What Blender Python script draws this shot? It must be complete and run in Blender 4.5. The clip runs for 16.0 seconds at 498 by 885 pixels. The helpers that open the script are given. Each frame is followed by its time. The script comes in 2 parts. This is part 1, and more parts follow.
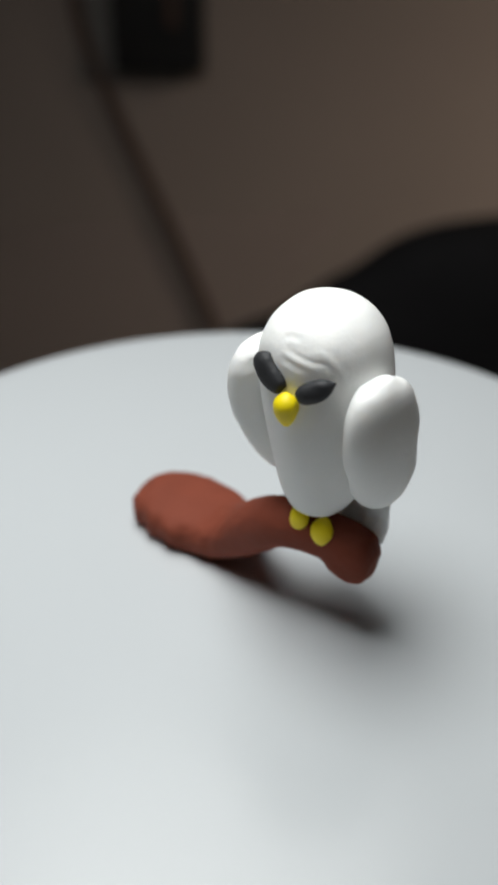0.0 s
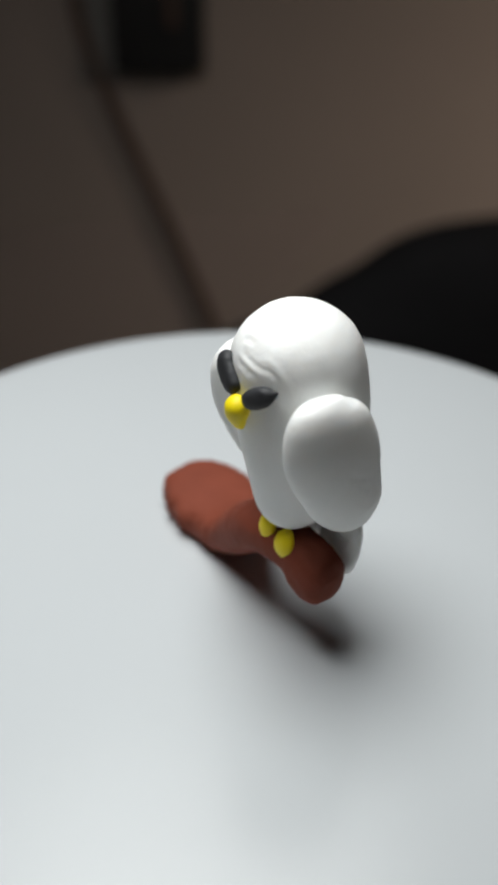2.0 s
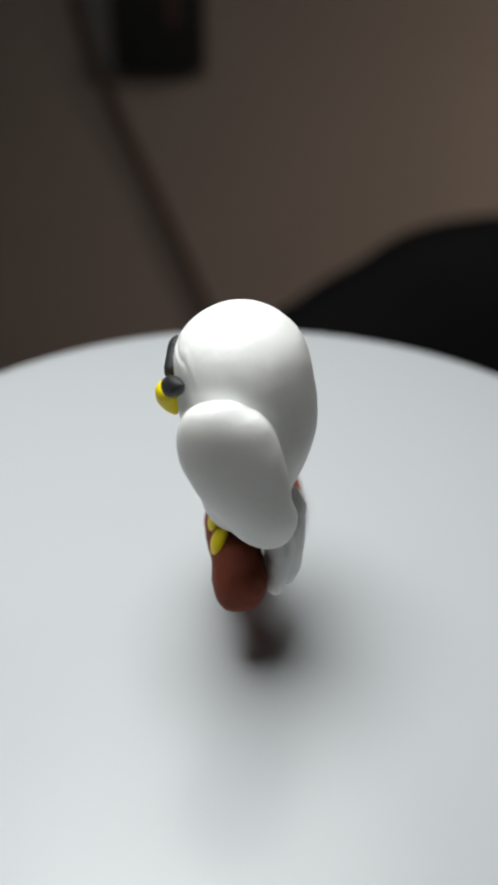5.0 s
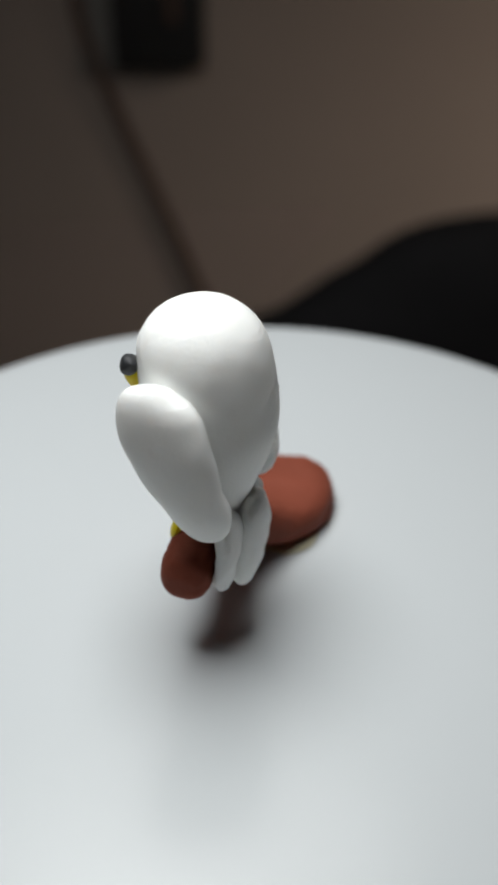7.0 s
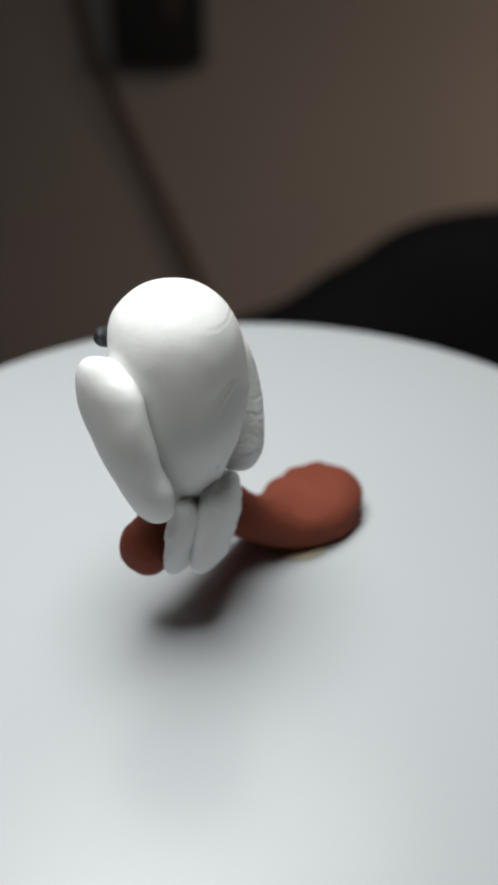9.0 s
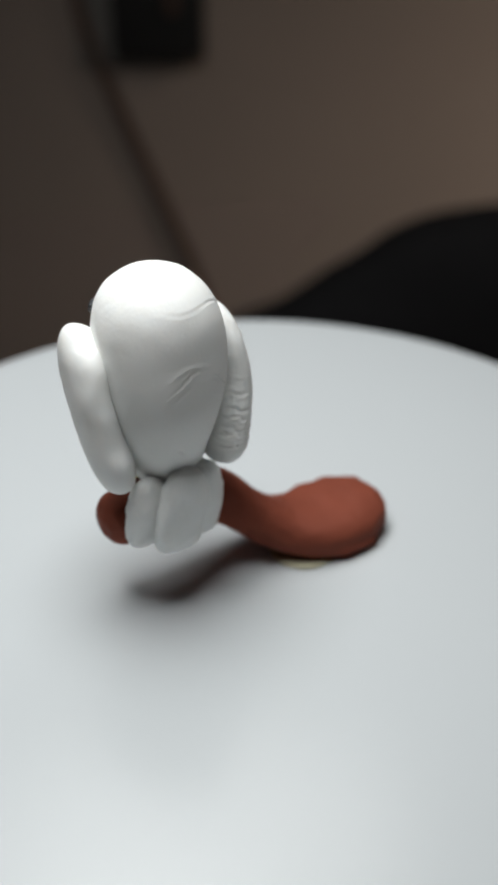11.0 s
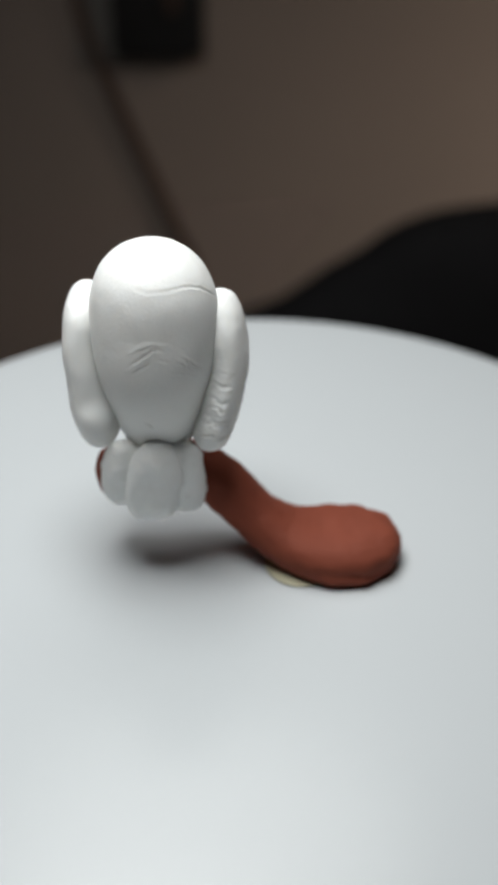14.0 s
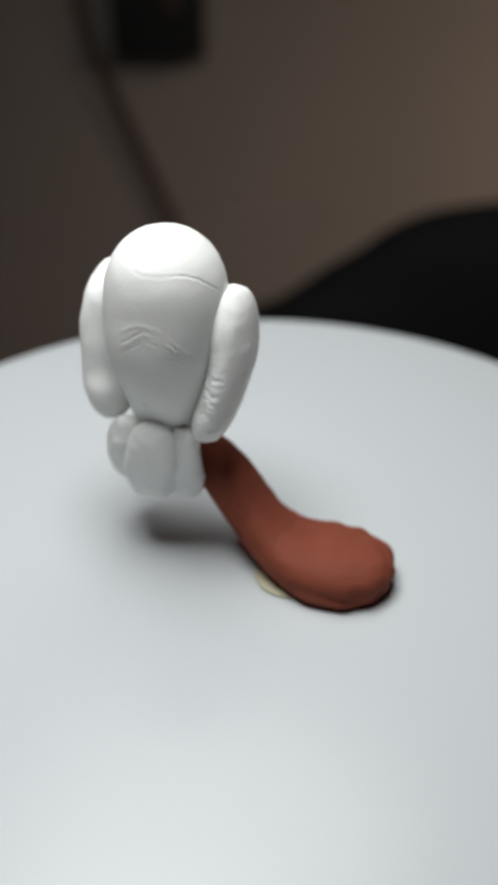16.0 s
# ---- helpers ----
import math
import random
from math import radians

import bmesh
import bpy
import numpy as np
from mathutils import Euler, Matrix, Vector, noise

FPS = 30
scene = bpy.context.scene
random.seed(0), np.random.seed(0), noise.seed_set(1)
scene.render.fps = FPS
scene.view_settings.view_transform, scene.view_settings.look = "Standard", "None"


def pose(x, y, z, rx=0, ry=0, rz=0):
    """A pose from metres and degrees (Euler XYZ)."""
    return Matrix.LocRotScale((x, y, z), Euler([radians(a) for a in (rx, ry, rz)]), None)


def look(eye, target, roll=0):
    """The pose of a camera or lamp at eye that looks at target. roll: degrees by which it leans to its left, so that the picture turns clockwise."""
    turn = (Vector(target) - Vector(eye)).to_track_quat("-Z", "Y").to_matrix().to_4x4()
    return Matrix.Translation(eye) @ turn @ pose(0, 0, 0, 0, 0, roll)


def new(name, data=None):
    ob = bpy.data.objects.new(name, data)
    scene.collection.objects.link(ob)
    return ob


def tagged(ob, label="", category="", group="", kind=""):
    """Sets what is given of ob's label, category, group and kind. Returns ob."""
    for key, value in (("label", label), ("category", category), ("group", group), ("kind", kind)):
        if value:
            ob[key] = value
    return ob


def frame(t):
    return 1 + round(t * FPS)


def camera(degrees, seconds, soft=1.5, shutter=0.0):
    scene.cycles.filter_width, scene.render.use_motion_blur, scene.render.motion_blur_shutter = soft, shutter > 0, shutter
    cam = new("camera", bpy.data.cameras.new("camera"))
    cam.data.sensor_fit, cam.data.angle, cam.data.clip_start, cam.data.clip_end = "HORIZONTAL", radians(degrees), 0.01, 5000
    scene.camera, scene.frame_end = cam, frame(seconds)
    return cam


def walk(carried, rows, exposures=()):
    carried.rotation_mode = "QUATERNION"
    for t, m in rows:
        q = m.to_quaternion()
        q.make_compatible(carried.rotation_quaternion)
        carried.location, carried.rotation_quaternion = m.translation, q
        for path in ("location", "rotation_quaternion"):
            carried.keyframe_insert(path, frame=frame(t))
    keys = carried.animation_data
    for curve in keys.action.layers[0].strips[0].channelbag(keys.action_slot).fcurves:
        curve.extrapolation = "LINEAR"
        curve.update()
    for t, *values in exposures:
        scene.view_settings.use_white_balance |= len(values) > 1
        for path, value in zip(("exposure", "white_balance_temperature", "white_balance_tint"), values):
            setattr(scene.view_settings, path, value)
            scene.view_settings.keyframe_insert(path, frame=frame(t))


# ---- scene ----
cam = camera(26.82, 16.0, soft=3.5)


def aim(down):
    """The phone on its stand, its lens tipped down by so many degrees."""
    return pose(0.0006, -0.1543, 0.1321, 90 - down, 0, 0.317) @ pose(0, 0, 0, 0, 0, 0.292)


walk(cam, [(0.0, aim(33.984)), (2.0, aim(33.976)), (4.0, aim(33.996)), (6.0, aim(34.126)), (8.0, aim(34.309)), (10.0, aim(34.516)), (11.5, aim(34.646)),
           (13.5, aim(34.696)), (16.0, aim(34.712))])
# close focus on the figurine, background far out of focus
cam.data.dof.use_dof = True
cam.data.dof.focus_distance = 0.163
cam.data.dof.aperture_fstop = 16.0

# ---- light: work lamps over the turntable, dim room, added wall fill ----
world = bpy.data.worlds.new("room_air")
scene.world = world
world.use_nodes = True
world.node_tree.nodes["Background"].inputs[0].default_value = (0.55, 0.6, 0.7, 1)
world.node_tree.nodes["Background"].inputs[1].default_value = 0.02

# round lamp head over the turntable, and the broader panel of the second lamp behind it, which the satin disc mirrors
lamp_data = bpy.data.lights.new("work_lamp", "AREA")
lamp_data.shape, lamp_data.size = "DISK", 0.18
lamp_data.energy, lamp_data.color = 0.99, (0.975, 1.0, 0.99)
work_lamp = new("work_lamp", lamp_data)
work_lamp.matrix_world = look((-0.046, 0.0, 0.30), (-0.034, 0.006, 0.0))
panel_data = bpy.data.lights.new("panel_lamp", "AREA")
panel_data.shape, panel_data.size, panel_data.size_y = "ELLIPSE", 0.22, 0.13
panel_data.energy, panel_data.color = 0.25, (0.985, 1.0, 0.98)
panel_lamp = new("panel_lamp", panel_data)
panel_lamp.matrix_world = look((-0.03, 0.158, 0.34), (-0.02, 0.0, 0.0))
# unseen fill added to brighten the back wall; narrow spread misses the disc
wall_fill_data = bpy.data.lights.new("wall_fill", "AREA")
wall_fill_data.shape, wall_fill_data.size = "DISK", 0.35
wall_fill_data.spread = radians(45)
wall_fill_data.energy, wall_fill_data.color = 0.63, (1.0, 0.875, 0.73)
wall_fill = new("wall_fill", wall_fill_data)
wall_fill.matrix_world = look((1.2, 0.1, 0.7), (0.57, 0.8, -0.12))
scene.view_settings.exposure = 0.0


# ---- materials ----
def material(name, colour, rough=0.5, spread=0.12, size=40.0, bump=0.15, fine=900.0, metal=0.0, spec=0.5, sub=0.0, smooth=False):
    """A surface with blotches and fine grain: colour varies by spread at 1/size metres, relief of two sizes."""
    m = bpy.data.materials.new(name)
    m.use_nodes = True
    nt = m.node_tree
    b = nt.nodes["Principled BSDF"]
    co = nt.nodes.new("ShaderNodeTexCoord")
    big = nt.nodes.new("ShaderNodeTexNoise")
    big.inputs["Scale"].default_value, big.inputs["Detail"].default_value = size, 4.0
    small = nt.nodes.new("ShaderNodeTexNoise")
    small.inputs["Scale"].default_value, small.inputs["Detail"].default_value = fine, 3.0
    mix = nt.nodes.new("ShaderNodeMix")
    mix.data_type = "RGBA"
    mix.inputs[6].default_value = (*[c * (1 - spread) for c in colour], 1)
    mix.inputs[7].default_value = (*[min(1, c * (1 + spread)) for c in colour], 1)
    add = nt.nodes.new("ShaderNodeMath")
    add.operation = "MULTIPLY_ADD"
    add.inputs[1].default_value = 0.35
    bp = nt.nodes.new("ShaderNodeBump")
    bp.inputs["Strength"].default_value, bp.inputs["Distance"].default_value = bump, 0.0004
    rg = nt.nodes.new("ShaderNodeMapRange")
    rg.inputs[3].default_value, rg.inputs[4].default_value = max(0.02, rough - 0.08), min(1, rough + 0.08)
    for t in (big, small):
        nt.links.new(co.outputs["Object"], t.inputs["Vector"])
    nt.links.new(small.outputs["Fac"], add.inputs[0])
    nt.links.new(big.outputs["Fac"], add.inputs[2])
    nt.links.new(big.outputs["Fac"], mix.inputs[0])
    nt.links.new(mix.outputs[2], b.inputs["Base Color"])
    nt.links.new(add.outputs[0], bp.inputs["Height"])
    if smooth:  # moulded satin plastic: only a slow change of gloss
        rg.inputs[3].default_value, rg.inputs[4].default_value = rough - 0.02, rough + 0.02
    else:
        nt.links.new(bp.outputs["Normal"], b.inputs["Normal"])
    nt.links.new((big if smooth else small).outputs["Fac"], rg.inputs[0])
    nt.links.new(rg.outputs[0], b.inputs["Roughness"])
    b.inputs["Metallic"].default_value = metal
    b.inputs["Specular IOR Level"].default_value = spec
    if sub:
        b.inputs["Subsurface Weight"].default_value = sub
        b.inputs["Subsurface Scale"].default_value = 0.003
        b.inputs["Subsurface Radius"].default_value = (1.0, 0.95, 0.9)
    return m


white_clay = material("white_clay", (0.92, 0.925, 0.905), 0.58, 0.03, 160, 0.3, 1700, sub=0.4)
brown_clay = material("brown_clay", (0.215, 0.055, 0.032), 0.7, 0.16, 150, 0.6, 1500, spec=0.16)
yellow_clay = material("yellow_clay", (1.0, 0.765, 0.003), 0.5, 0.06, 200, 0.15, 1500)
black_clay = material("black_clay", (0.022, 0.023, 0.026), 0.62, 0.2, 260, 0.35, 1800)
cream_putty = material("cream_putty", (0.50, 0.47, 0.33), 0.6, 0.1, 200, 0.2, 1500)
disc_white = material("disc_white", (0.575, 0.600, 0.617), 0.235, 0.02, 14, 0.004, 300, spec=0.5, smooth=True)
base_white = material("base_white", (0.62, 0.63, 0.64), 0.45, 0.03, 20, 0.05, 600)
wall_paint = material("wall_paint", (0.485, 0.388, 0.335), 0.8, 0.10, 5, 0.3, 160)
floor_wood = material("floor_wood", (0.20, 0.12, 0.07), 0.5, 0.25, 8, 0.2, 120)
ceiling_paint = material("ceiling_paint", (0.6, 0.58, 0.55), 0.9, 0.04, 5, 0.2, 160)
table_wood = material("table_wood", (0.16, 0.09, 0.05), 0.45, 0.25, 14, 0.2, 200)
black_cloth = material("black_cloth", (0.021, 0.020, 0.0215), 0.9, 0.3, 30, 0.6, 700, spec=0.2)
black_plastic = material("black_plastic", (0.038, 0.037, 0.037), 0.4, 0.2, 40, 0.1, 600)
grey_plastic = material("grey_plastic", (0.30, 0.28, 0.26), 0.45, 0.06, 30, 0.1, 600)
cord_rubber = material("cord_rubber", (0.15, 0.092, 0.07), 0.6, 0.15, 60, 0.1, 600)


# ---- building helpers ----
def part(name, bm, mat, parent=None, label=""):
    """Links a bmesh as one smooth mesh object, under parent if given."""
    me = bpy.data.meshes.new(name)
    bmesh.ops.recalc_face_normals(bm, faces=bm.faces)
    for f in bm.faces:
        f.smooth = True
    bm.to_mesh(me)
    bm.free()
    me.materials.append(mat)
    ob = new(name, me)
    if parent is not None:
        ob.parent = parent
    if label:
        tagged(ob, label)
    return ob


def box(bm, lo, hi, bevel=0.0):
    c = [(a + b) / 2 for a, b in zip(lo, hi)]
    d = [b - a for a, b in zip(lo, hi)]
    made = bmesh.ops.create_cube(bm, size=1, matrix=Matrix.Translation(c) @ Matrix.Diagonal((*d, 1)))
    if bevel:
        edges = list({e for v in made["verts"] for e in v.link_edges})
        bmesh.ops.bevel(bm, geom=edges, offset=bevel, segments=3, affect="EDGES", profile=0.5)
    return bm


def flat(ob):
    for f in ob.data.polygons:
        f.use_smooth = False
    return ob


def spline(rows, n):
    """Smooth Catmull-Rom rows between the given ones, n in all."""
    a = np.array(rows, float)
    a = np.vstack([a[0], a, a[-1]])
    out = []
    for u in np.linspace(0, len(rows) - 1 - 1e-9, n):
        i = int(u)
        f = u - i
        p0, p1, p2, p3 = a[i:i + 4]
        out.append(0.5 * (2 * p1 + (p2 - p0) * f + (2 * p0 - 5 * p1 + 4 * p2 - p3) * f * f + (3 * p1 - p0 - 3 * p2 + p3) * f ** 3))
    return np.array(out)


def loft(rings):
    """A closed skin over rings of points (each ring the same count), capped at both ends."""
    bm = bmesh.new()
    vs = [[bm.verts.new(p) for p in r] for r in rings]
    n = len(vs[0])
    for a, b in zip(vs, vs[1:]):
        for i in range(n):
            bm.faces.new((a[i], a[(i + 1) % n], b[(i + 1) % n], b[i]))
    for r in (vs[0], vs[-1]):
        c = bm.verts.new(sum((v.co for v in r), Vector()) / n)
        for i in range(n):
            bm.faces.new((r[i], r[(i + 1) % n], c))
    bmesh.ops.recalc_face_normals(bm, faces=bm.faces)
    return bm


def lump(bm, amount, size, seed):
    """Uneven hand-pressed surface: moves the points along their normals; amount and size in metres."""
    bm.normal_update()
    off = Vector((seed * 3.7, seed * 1.3, seed * 7.1))
    for v in bm.verts:
        v.co += v.normal * amount * (noise.noise(v.co / size + off) + 0.4 * noise.noise(v.co / size * 2.7 + off))
    return bm


MM = 0.001


def groove(bm, lines, deep=0.22, wide=0.32, rim=0.1):
    """Creases pressed into clay along lines of points (mm), running out at both ends; a soft rim may rise beside each."""
    bm.normal_update()
    verts = list(bm.verts)
    p = np.array([v.co for v in verts]) / MM
    near, fade = np.full(len(p), 9.0), np.zeros(len(p))
    for line in lines:
        way = spline(line, 6 * len(line))
        way = np.array([p[np.argmin(((p - w) ** 2).sum(1))] for w in way])  # laid on the surface
        for k, (a, b) in enumerate(zip(way[:-1], way[1:])):
            d = b - a
            if d @ d < 1e-6:
                continue
            u = np.clip((p - a) @ d / (d @ d), 0, 1)
            far = np.linalg.norm(p - a - u[:, None] * d, axis=1)
            t = (k + u) / (len(way) - 1)
            fade = np.where(far < near, np.clip(3.5 * np.minimum(t, 1 - t) + 0.1, 0, 1), fade)
            near = np.minimum(near, far)
    q = near / wide
    push = MM * deep * fade * (rim * np.exp(-((q - 2.2) / 1.0) ** 2) - np.exp(-q * q))
    for k in np.nonzero(near < 2.5)[0]:
        verts[k].co += verts[k].normal * float(push[k])
    return bm


def wrinkle(bm, amount, stretch, seed, inside):
    """Fine pinched wrinkles where inside(point in mm) is above 0; stretch: noise per mm along x, y, z."""
    bm.normal_update()
    for v in bm.verts:
        p = v.co / MM
        w = inside(p)
        if w > 0:
            k = noise.noise(Vector((p.x * stretch[0], p.y * stretch[1], p.z * stretch[2])) + Vector((seed, seed * 2, 0)))
            v.co -= v.normal * MM * amount * min(w, 1) * max(0, 1 - abs(k) * 5)
    return bm


def paddle(rows, across, n=40, m=36, power=2.2):
    """A rolled and pressed piece of clay. rows (mm): x, y, z of its middle line, half width, half thickness.
    across: roughly the way of its width."""
    rows = spline(rows, n)
    rings = []
    for i, (x, y, z, w, t) in enumerate(rows):
        a, b = rows[max(i - 1, 0)][:3], rows[min(i + 1, n - 1)][:3]
        d = Vector(b - a).normalized()
        side = (Vector(across) - d * d.dot(Vector(across))).normalized()
        up = d.cross(side)
        ring = []
        for k in range(m):
            q = 2 * math.pi * k / m
            c, s = math.cos(q), math.sin(q)
            c, s = math.copysign(abs(c) ** (2 / power), c), math.copysign(abs(s) ** (2 / power), s)
            ring.append((Vector((x, y, z)) + side * (c * max(w, 0.02)) + up * (s * max(t, 0.02))) * MM)
        rings.append(ring)
    return loft(rings)


# ---- room ----
def room():
    bm = box(bmesh.new(), (-1.6, -1.8, -0.88), (1.6, 0.8, -0.80))
    tagged(flat(part("floor", bm, floor_wood)), "dim brown wooden floor", "floor", kind="structure")
    for name, lo, hi in (("wall_north", (-1.6, 0.80, -0.80), (1.6, 0.90, 1.7)), ("wall_south", (-1.6, -1.9, -0.80), (1.6, -1.8, 1.7)),
                         ("wall_east", (1.6, -1.9, -0.88), (1.7, 0.9, 1.7)), ("wall_west", (-1.7, -1.9, -0.88), (-1.6, 0.9, 1.7))):
        tagged(flat(part(name, box(bmesh.new(), lo, hi), wall_paint)), "plain taupe painted wall, dimly lit", "wall", kind="structure")
    tagged(flat(part("ceiling", box(bmesh.new(), (-1.7, -1.9, 1.7), (1.7, 0.9, 1.8)), ceiling_paint)), "plain off-white ceiling", "ceiling", kind="structure")


def table():
    t = tagged(new("table"), "dark wooden table under the white turntable", "table")
    t.location = (0, -0.15, -0.80)
    part("tabletop", box(bmesh.new(), (-0.5, -0.30, 0.72), (0.5, 0.28, 0.752), 0.004), table_wood, t)
    for x in (-0.45, 0.45):
        for y in (-0.25, 0.23):
            part("leg", box(bmesh.new(), (x - 0.025, y - 0.025, 0), (x + 0.025, y + 0.025, 0.72), 0.004), table_wood, t)


def lathe(profile, n=128):
    return loft([[(r * math.cos(2 * math.pi * k / n), r * math.sin(2 * math.pi * k / n), z) for k in range(n)] for r, z in profile])


def turntable():
    t = tagged(new("turntable"), "white plastic display turntable with a satin round platter", "turntable")
    t.location = (0, 0, 0)
    part("base", lathe([(0.02, -0.048), (0.082, -0.048), (0.085, -0.045), (0.085, -0.016), (0.083, -0.013), (0.02, -0.013)]), base_white, t)
    platter = part("platter", lathe([(0.0096, -0.012), (0.0935, -0.012), (0.0952, -0.0112), (0.0959, -0.0095), (0.0959, -0.0022), (0.0956, -0.001), (0.0948, -0.0003),
                                     (0.0935, 0.0), (0.0902, 0.0), (0.0576, 0.0), (0.0192, 0.0)]), disc_white, t, "satin white round platter")
    return platter


# ---- the clay owl on its branch: its own space in mm, x to its right, y ahead, z up ----
def owl():
    o = tagged(new("clay_owl"), "small white clay owl figurine perched on a brown clay branch", "figurine")
    # body and head: height, half width, half depth, middle ahead
    rows = spline([(63.9, 0.3, 0.3, 1.2), (63.5, 3.2, 3.2, 1.2), (62.3, 6.0, 6.1, 1.25), (59.8, 8.55, 8.75, 1.3), (56.5, 10.2, 10.2, 1.15), (52.5, 10.9, 10.75, 0.75), (47.5, 10.85, 10.9, 0.2),
                   (43, 10.3, 10.55, -0.05), (38, 9.25, 9.6, 0.1), (33, 8.1, 8.0, 0.5), (28.6, 6.7, 6.8, 0.8), (25.8, 5.2, 5.4, 1.0), (24.2, 3.3, 3.4, 1.1), (23.7, 0.4, 0.4, 1.2)], 230)
    rings = [[((0.15 + 0.3 * min(1, max(0, (z - 42) / 12)) + a * math.cos(2 * math.pi * k / 320)) * MM, (y + b * math.sin(2 * math.pi * k / 320)) * MM, z * MM) for k in range(320)] for z, a, b, y in rows]
    body = lump(lump(loft(rings), 0.00018, 0.0095, 1), 0.00004, 0.0022, 31)
    # crease over the back of the head, faint to one side and sharp to the other
    body = groove(body, [[(-2.5, -6.7, 59.9), (-0.3, -7.5, 59.4), (2.5, -7.4, 59.4), (5.4, -6.1, 59.3)]], 0.035, 0.25, 0.5)
    body = groove(body, [[(3.6, -7.0, 59.5), (5.4, -6.1, 59.4), (6.8, -5.2, 59.0), (8.5, -3.9, 57.8), (10.2, -2.0, 55.7), (10.6, 0.5, 54.6)]], 0.11, 0.17, 0.35)
    # cracked chevron between the wings: raised lips and torn grooves
    body = groove(body, [[(-4.7, -8.8, 46.2), (-2.8, -9.6, 47.8), (-1.1, -9.9, 49.0), (0.4, -10.0, 50.0), (2.2, -9.9, 49.3)]], -0.09, 0.42, 0.0)
    body = groove(body, [[(3.0, -9.7, 48.6), (4.8, -9.2, 47.9), (7.2, -7.6, 45.5)], [(-3.7, -9.1, 49.6), (-2.0, -9.6, 50.8), (-0.1, -9.9, 51.4), (3.7, -9.4, 50.3)]], -0.08, 0.4, 0.0)
    body = groove(body, [[(-4.5, -8.8, 46.7), (-2.8, -9.6, 48.3), (-1.1, -9.9, 49.6), (0.2, -10.0, 50.6), (1.8, -9.9, 50.1)], [(-3.4, -9.4, 46.1), (-2.0, -9.8, 47.2), (-0.5, -10.0, 48.1)]], 0.13, 0.16, 0.5)
    body = groove(body, [[(3.8, -9.5, 48.7), (4.8, -9.2, 48.0), (5.8, -8.5, 46.8), (7.3, -7.3, 45.0)]], 0.2, 0.18, 0.6)
    body = groove(body, [[(-3.9, -9.1, 49.1), (-2.0, -9.6, 50.4), (0.0, -9.9, 51.0), (2.6, -9.6, 50.7)], [(-2.3, -9.7, 48.6), (-0.8, -9.9, 49.7), (0.6, -9.9, 50.2)], [(2.3, -9.9, 46.1), (4.5, -9.2, 45.5), (6.6, -7.8, 44.0)],
                         [(3.1, -9.7, 47.9), (4.6, -9.2, 47.3), (6.9, -7.6, 44.9)], [(0.4, -9.9, 48.9), (1.6, -9.9, 48.4), (2.8, -9.8, 48.2)]], 0.085, 0.15, 0.5)
    # small dent above the tail
    body = groove(body, [[(-1.9, -8.0, 35.5), (-1.2, -7.9, 34.9), (-0.7, -7.8, 34.0)]], 0.42, 0.28, 0.3)
    # brow pushed up in two uneven folds over the eyes
    body = groove(body, [[(3.5, 10.2, 58.2), (1.9, 10.7, 57.6), (-0.1, 10.9, 57.2), (-1.9, 10.8, 56.8), (-3.7, 10.3, 56.4)], [(-1.5, 10.1, 58.9), (-3.0, 9.7, 58.8), (-4.3, 9.3, 58.2), (-5.7, 9.0, 56.8), (-6.7, 8.4, 55.0)]], -0.13, 0.6, 0.0)
    body = groove(body, [[(1.9, 10.5, 58.4), (-0.1, 10.7, 58.0), (-2.0, 10.5, 57.6), (-3.6, 10.0, 57.5), (-4.9, 9.5, 56.8)]], 0.09, 0.32, 0.3)
    body = groove(body, [[(3.4, 9.7, 59.6), (2.0, 9.5, 60.2), (0.1, 9.6, 60.2)], [(2.6, 10.8, 57.0), (0.4, 11.2, 56.6), (-1.4, 11.2, 56.2)]], 0.09, 0.4, 0.6)
    part("body", body, white_clay, o)
    left = [(-10.65, 5.9, 55.1, 0.1, 0.1), (-10.85, 5.9, 54.4, 3.2, 2.0), (-11.05, 5.8, 52.5, 5.7, 3.1), (-11.25, 5.3, 49.8, 7.1, 3.6), (-11.45, 4.3, 46, 7.7, 3.7), (-11.35, 2.8, 41.5, 7.5, 3.7), (-11.15, 1.2, 37, 6.7, 3.6), (-10.55, -0.7, 32.8, 5.9, 3.6), (-10.15, -1.8, 29.8, 4.4, 3.0), (-9.95, -2.3, 28.1, 2.7, 2.0), (-9.85, -2.5, 27.1, 0.1, 0.1)]
    right = [(10.95, 3.6, 53.99, 0.1, 0.1), (11.15, 3.4, 53.21, 3.2, 1.9), (11.85, 2.7, 51.27, 5.4, 3.0), (12.55, 1.6, 47.77, 6.6, 3.6), (12.75, 0.5, 43.4, 6.9, 3.8), (12.15, -0.8, 39.0, 6.7, 3.7), (10.85, -2.4, 34.5, 6.3, 3.6), (9.45, -4.0, 30.8, 5.4, 3.3), (8.45, -5.0, 28.4, 3.6, 2.4), (8.15, -5.3, 27.2, 0.1, 0.1)]
    wing = groove(lump(lump(paddle(left, (0.22, 1, 0.44), 150, 140, 2.0), 0.00013, 0.008, 2), 0.00006, 0.003, 32), [[(-14.0, 1.0, 39.5), (-13.9, -1.5, 37.8)], [(-13.8, 0.0, 36.0), (-13.4, -2.0, 34.9)], [(-13.6, 6.0, 46.0), (-14.0, 4.0, 44.5)], [(-14.4, 3.6, 42.6), (-14.2, 1.2, 41.2), (-13.6, -1.4, 41.0)]], 0.10, 0.5, 0.35)
    part("wing", wing, white_clay, o)
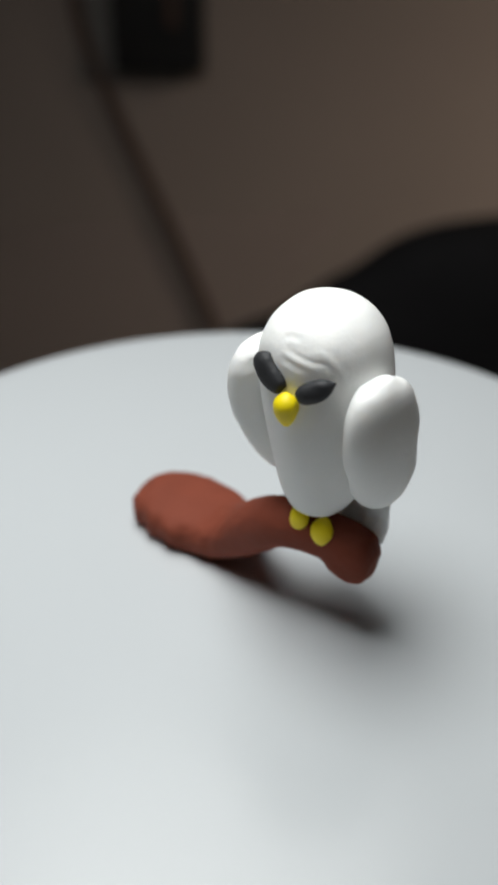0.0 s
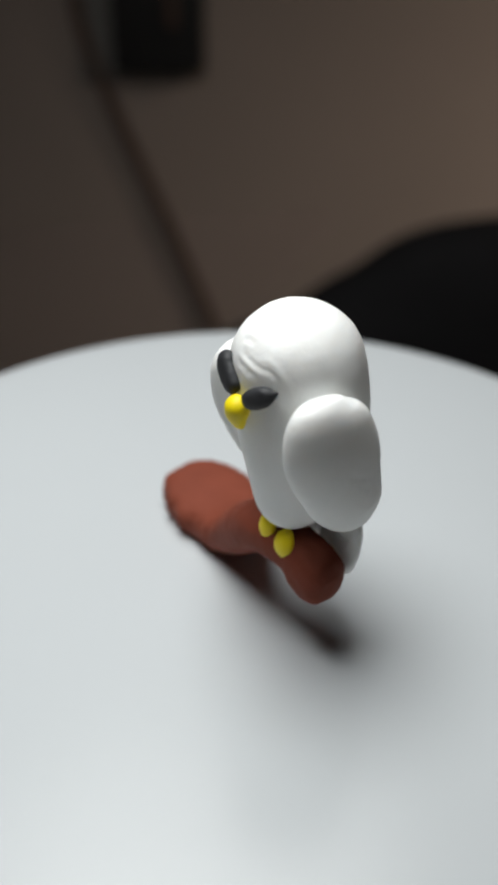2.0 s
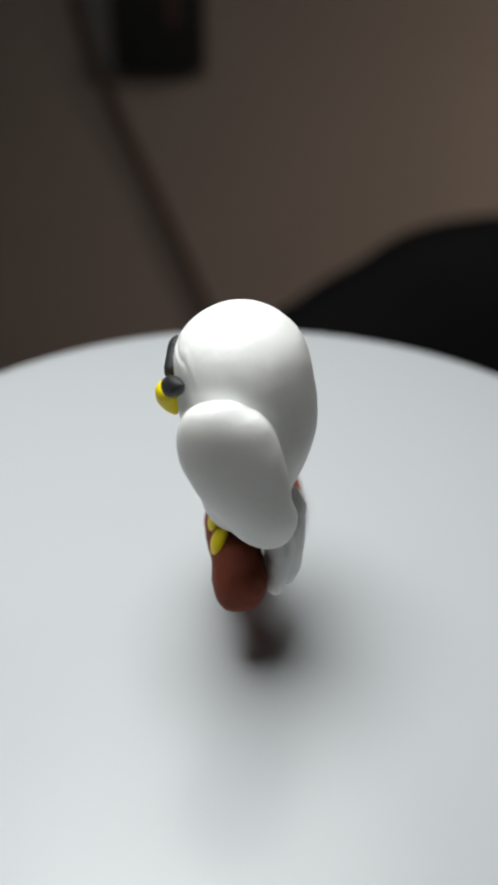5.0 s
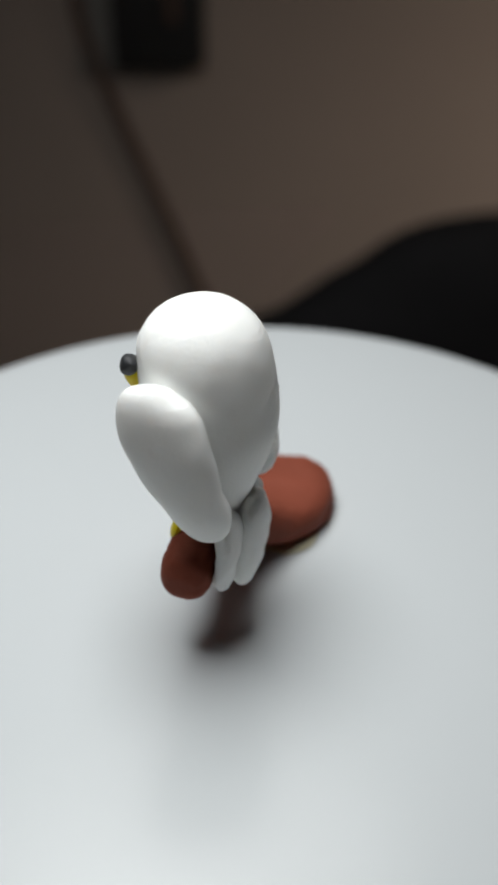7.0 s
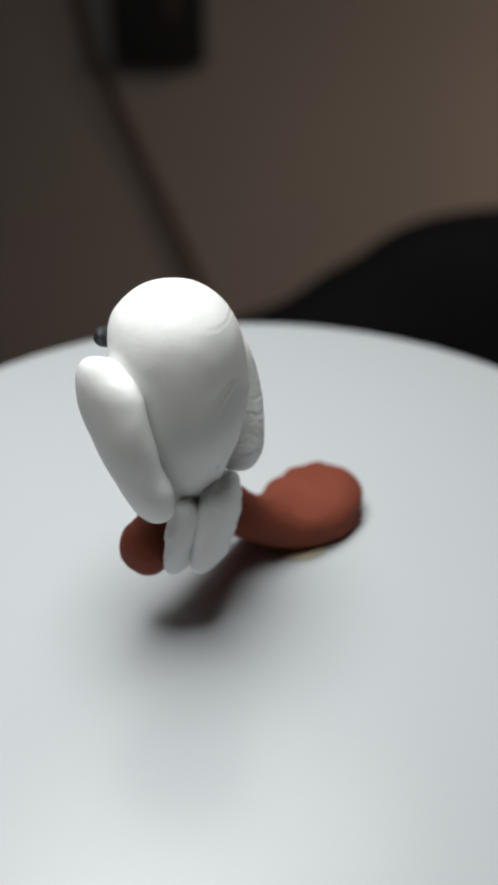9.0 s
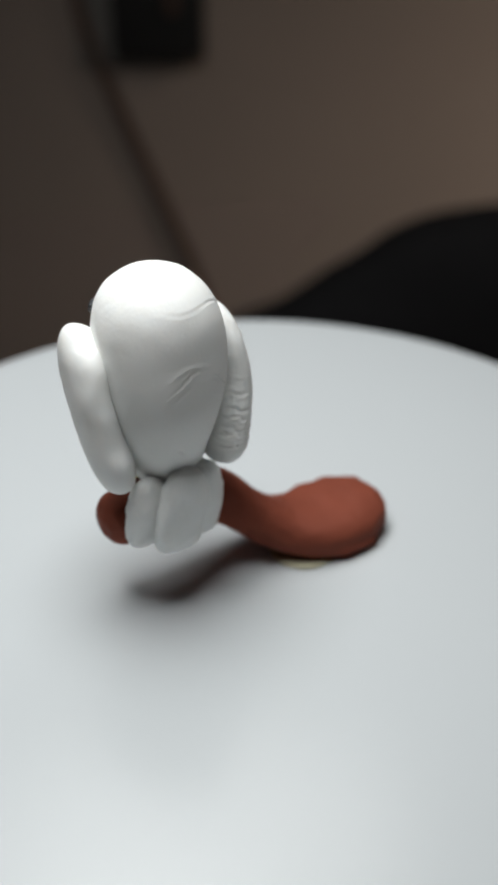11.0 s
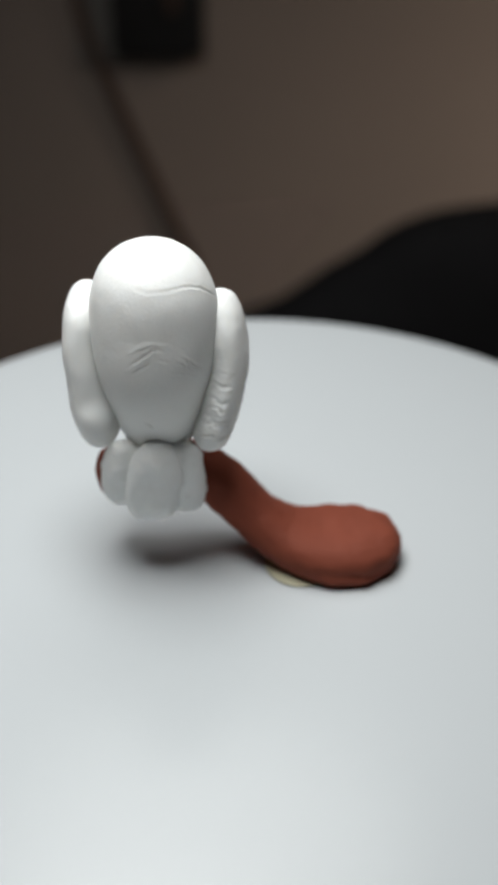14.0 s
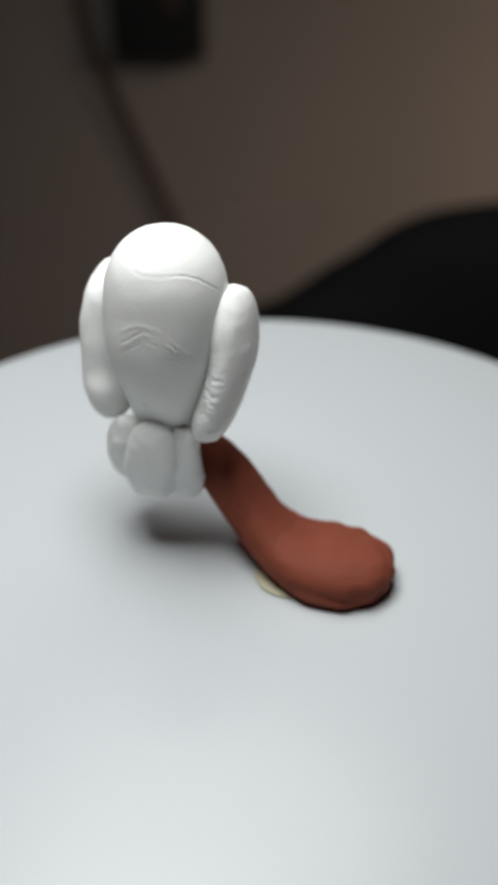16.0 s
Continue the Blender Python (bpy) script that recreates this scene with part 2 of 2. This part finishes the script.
    wing = lump(lump(paddle(right, (0.1, 1, 0.22), 150, 130, 2.0), 0.00022, 0.007, 3), 0.00009, 0.0016, 33)
    wing = wrinkle(wing, 0.15, (0.22, 0.22, 1.7), 5.0, lambda p: min((-1.0 - p.y) / 3, (48 - p.z) / 6))
    # pinch creases round the rear edge
    wing = groove(wing, [[(8.4, -5.6 + 0.2 * k, z), (10.2, -7.2 + 0.2 * k, z + 0.5), (12.0 + 0.4 * (k % 2), -6.9 + 0.2 * k, z - 0.3 * k % 0.8)] for k, z in enumerate((31.6, 33.2, 34.3, 36.4, 38.1, 40.9))], 0.19, 0.25, 0.4)
    part("wing", wing, white_clay, o)
    for x0, x1, w, y, z0, z1, t, seed in ((-6.0, -6.7, 4.4, -4.3, 29.4, 14.6, 2.2, 4), (3.9, 4.2, 4.0, -5.2, 29.2, 12.6, 2.2, 5), (-0.6, -1.6, 4.9, -6.8, 30.4, 12.4, 2.5, 6)):
        f = [(x0, y, z0, 0.1, 0.1), (x0, y, z0 - 0.5, w * 0.45, t * 0.55), (x0 * 0.9 + x1 * 0.1, y - 0.2, z0 - 2.6, w * 0.84, t * 0.9), (x0 * 0.6 + x1 * 0.4, y - 0.3, z0 * 0.6 + z1 * 0.4, w, t),
             (x1, y + 0.5, z1 + 4, w * 0.95, t * 0.9), (x1, y + 0.9, z1 + 1.3, w * 0.66, t * 0.65), (x1, y + 1.2, z1, 0.1, 0.1)]
        f = lump(lump(paddle(f, (1, 0, 0), 70, 64, 2.1), 0.0006, 0.0055, seed), 0.0002, 0.0022, seed + 20)
        part("tail_feather", wrinkle(wrinkle(f, 0.1, (0.5, 0.3, 0.35), seed, lambda p: 1), 0.09, (1.0, 0.4, 0.75), seed + 9, lambda p: 0.5 + noise.noise(p / 3.0)), white_clay, o)
    e = [(-1.0, 12.4, 52.3, 0.1, 0.1), (-1.2, 12.4, 52.4, 1.1, 0.9), (-2.2, 12.3, 52.9, 1.6, 1.35), (-3.8, 11.9, 53.8, 1.65, 1.4), (-5.0, 11.5, 54.6, 1.35, 1.2), (-5.8, 11.0, 55.1, 0.8, 0.7), (-6.4, 10.6, 55.5, 0.1, 0.1)]
    part("eye", lump(paddle(e, (0.5, 0, 1), 36, 28, 2.2), 0.00016, 0.002, 6), black_clay, o, "black clay eye tapering to a point")
    e = [(2.0, 11.75, 51.8, 0.1, 0.1), (2.25, 11.75, 52.0, 1.1, 0.8), (3.2, 11.65, 52.8, 1.7, 1.25), (4.7, 11.15, 53.9, 1.95, 1.4), (6.1, 10.55, 55.0, 1.85, 1.35), (7.1, 10.05, 55.8, 1.3, 0.95), (7.5, 9.75, 56.1, 0.1, 0.1)]
    part("eye", lump(paddle(e, (-0.6, 0, 1), 36, 28, 2.2), 0.0002, 0.0022, 8), black_clay, o, "black clay oval eye")
    b = [(0.65, 12.0, 52.2, 0.2, 0.2), (0.7, 12.2, 51.8, 1.2, 1.1), (0.75, 12.5, 50.6, 2.0, 1.9), (0.85, 12.5, 49.2, 1.95, 1.9), (0.95, 12.1, 47.6, 1.25, 1.3), (1.1, 11.5, 46.3, 0.6, 0.6), (1.15, 11.2, 45.8, 0.1, 0.1)]
    part("beak", lump(paddle(b, (1, 0, 0), 24, 24, 2.0), 0.0001, 0.003, 9), yellow_clay, o, "yellow clay beak")
    for x, y, z, w in ((1.4, 5.3, 23.6, 1.7), (-3.0, 5.3, 22.3, 2.05)):
        f = [(x, y - 1.2, z + 2.6, 0.2, 0.2), (x, y - 0.9, z + 2.3, 0.9, 0.7), (x, y - 0.2, z + 1.2, w * 0.93, 1.1), (x, y + 0.3, z - 0.4, w, 1.15), (x, y + 0.2, z - 1.9, w * 0.78, 0.95), (x, y, z - 2.8, w * 0.35, 0.45), (x, y, z - 3.05, 0.1, 0.1)]
        part("foot", lump(paddle(f, (1, 0, 0), 22, 22, 2.0), 0.0001, 0.003, 10 + x), yellow_clay, o, "yellow clay foot")
    branch = [(-12.1, 2.5, 16.8, 0.05, 0.05), (-11.6, 2.5, 16.9, 2.6, 2.8), (-9.9, 2.5, 17.3, 4.0, 4.6), (-7.2, 2.3, 18.2, 4.4, 4.6), (-3.6, 2.3, 19.5, 4.2, 3.9), (1, 2.4, 19.7, 4.5, 3.9), (6.5, 2.0, 18.4, 4.8, 4.3),
              (11, 0.9, 15.2, 5.0, 4.7), (15, -0.9, 11.29, 5.53, 4.48), (18.8, -2.5, 7.88, 6.25, 4.28), (22.6, -4.0, 5.66, 7.25, 4.28), (27.4, -5.5, 4.62, 8.7, 4.45), (33.1, -6.4, 4.42, 9.4, 4.45), (38.9, -6.0, 4.42, 8.3, 4.45),
              (42.1, -5.4, 3.92, 6.1, 3.75), (43.9, -5.2, 3.42, 4.0, 2.55), (44.7, -5.2, 3.12, 0.1, 0.1)]
    bm = lump(lump(lump(paddle(branch, (0, 1, 0), 150, 90, 2.5), 0.00035, 0.011, 12), 0.00017, 0.0036, 13), 0.00012, 0.0015, 34)
    for v in bm.verts:
        # the foot is pressed out broader where it meets the disc
        if v.co.x > 0.024 and v.co.y < -0.006 and v.co.z < 0.004:
            v.co.y -= 0.0021 * (1 - max(v.co.z, 0) / 0.004) * min(1, (v.co.x - 0.024) / 0.006) * max(0, min(1, (0.046 - v.co.x) / 0.009)) * min(1, (-0.006 - v.co.y) / 0.003)
    bm.normal_update()
    for v in bm.verts:
        # finger-pinched, scalloped rim
        if v.co.x > 0.018:
            k = noise.noise(Vector((v.co.x / 0.0022, v.co.y / 0.0022, v.co.z / 0.014 + 4.0))) * (0.0008 if v.co.y > -0.008 else 0.00025) * min(1, (v.co.x - 0.018) / 0.008)
            v.co.x += v.normal.x * k
            v.co.y += v.normal.y * k
    bm = groove(bm, [[(33, -14.4, 3.4), (37, -14.0, 3.0), (41, -12.4, 3.0), (45, -8.5, 3.8)], [(38, -13.6, 3.2), (42, -11.6, 1.8)]], 0.3, 0.4, 0.35)
    for v in bm.verts:
        v.co.z = max(v.co.z, 0.0013)
    part("branch", bm, brown_clay, o, "brown clay branch with a broad flattened foot")
    pad = [(18.8, -6.2, 1.15, 0.3, 0.1), (19.7, -6.4, 1.15, 3.6, 0.3), (23, -7.0, 1.15, 6.5, 0.3), (27, -7.5, 1.15, 6.8, 0.3), (31, -7.7, 1.15, 4.8, 0.3), (33, -7.6, 1.15, 0.3, 0.1)]
    part("adhesive_pad", paddle(pad, (0, 1, 0), 20, 24, 2.5), cream_putty, o, "thin cream putty pad under the branch")
    for piece in o.children:
        piece.data.transform(Matrix.Diagonal((0.992, 0.993, 0.996, 1)))
    return o


# ---- things behind the table ----
def tube(points, radius, n=60, m=12):
    rows = spline([(*p, radius * 1000, radius * 1000) for p in points], n)
    return paddle(rows.tolist(), (0.3, 1, 0.1), n, m, 2.0)


def socket():
    s = tagged(new("wall_socket"), "grey wall socket with a black plug and hanging brown cord", "socket")
    s.location = (0.002, 0.80, -0.012)
    part("plate", box(bmesh.new(), (-0.158, -0.012, -0.108), (-0.060, 0.0, 0.05), 0.004), grey_plastic, s)
    plug = part("plug", box(bmesh.new(), (-0.126, -0.028, -0.098), (-0.046, -0.012, 0.03), 0.006), black_plastic, s, "black power plug")
    part("clip", box(bmesh.new(), (-0.078, -0.033, -0.058), (-0.068, -0.028, 0.02), 0.002), cord_rubber, plug, "dark brown clip on the plug")
    part("cord", tube([(-100, -22, 25), (-125, -22, 60), (-152, -18, 40), (-159, -14, 0), (-155, -12, -44), (-150, -11, -72), (-137, -10, -110), (-118, -8, -160), (-98, -7, -209), (-68, -7, -283), (-42, -7, -354),
                       (-14, -10, -440), (10, -10, -560), (20, -12, -700), (30, -16, -792)], 0.006), cord_rubber, s, "brown cord hanging down the wall")


def chair():
    c = tagged(new("chair"), "black upholstered chair with a sloping rounded back", "chair")
    c.location = (0.002, 0.50, -0.808)
    tops = [(-66, -262), (-54, -242), (-32, -222), (2, -203), (35, -186), (72, -164), (101, -147), (129, -130), (152, -122), (190, -120), (240, -124), (300, -150), (370, -190), (410, -250), (420, -290)]
    rows = [(x + 14, 0, 800 + (z - 400) / 2, (z + 400) / 2, min(40, (z + 400) / 4)) for x, z in tops]
    part("backrest", lump(paddle(rows, (0, 0, 1), 60, 40, 3.0), 0.004, 0.08, 21), black_cloth, c)
    part("seat", box(bmesh.new(), (-0.06, -0.34, 0.33), (0.40, 0.06, 0.41), 0.03), black_cloth, c)
    for x in (-0.03, 0.37):
        for y in (-0.31, 0.03):
            part("leg", box(bmesh.new(), (x - 0.015, y - 0.015, 0), (x + 0.015, y + 0.015, 0.34), 0.004), black_plastic, c)


chair()
room()
table()
platter = turntable()
figurine = owl()
socket()


# ---- what moves ----
TURN = [(0.0, 1.88), (1.0, -7.86), (2.0, -17.72), (3.0, -27.83), (4.0, -38.11), (5.25, -51.05), (6.5, -63.97), (8.0, -79.49), (9.0, -89.85), (10.25, -102.79), (11.5, -115.65), (12.5, -125.78), (13.5, -135.71), (14.5, -145.6), (16.0, -160.9)]


def turned(angle):
    return pose(0, 0, 0, 0, 0, angle) @ pose(0, 0, 0, 0.130, 0.329, 0)


def motions():
    walk(platter, [(t, turned(a)) for t, a in TURN])
    walk(figurine, [(t, turned(a) @ pose(0.0123, -0.0118, 0.0, 0, 0, 144.16) @ pose(0.0008, -0.0004, -0.0009, 0, -0.2, 2.13)) for t, a in TURN])


motions()
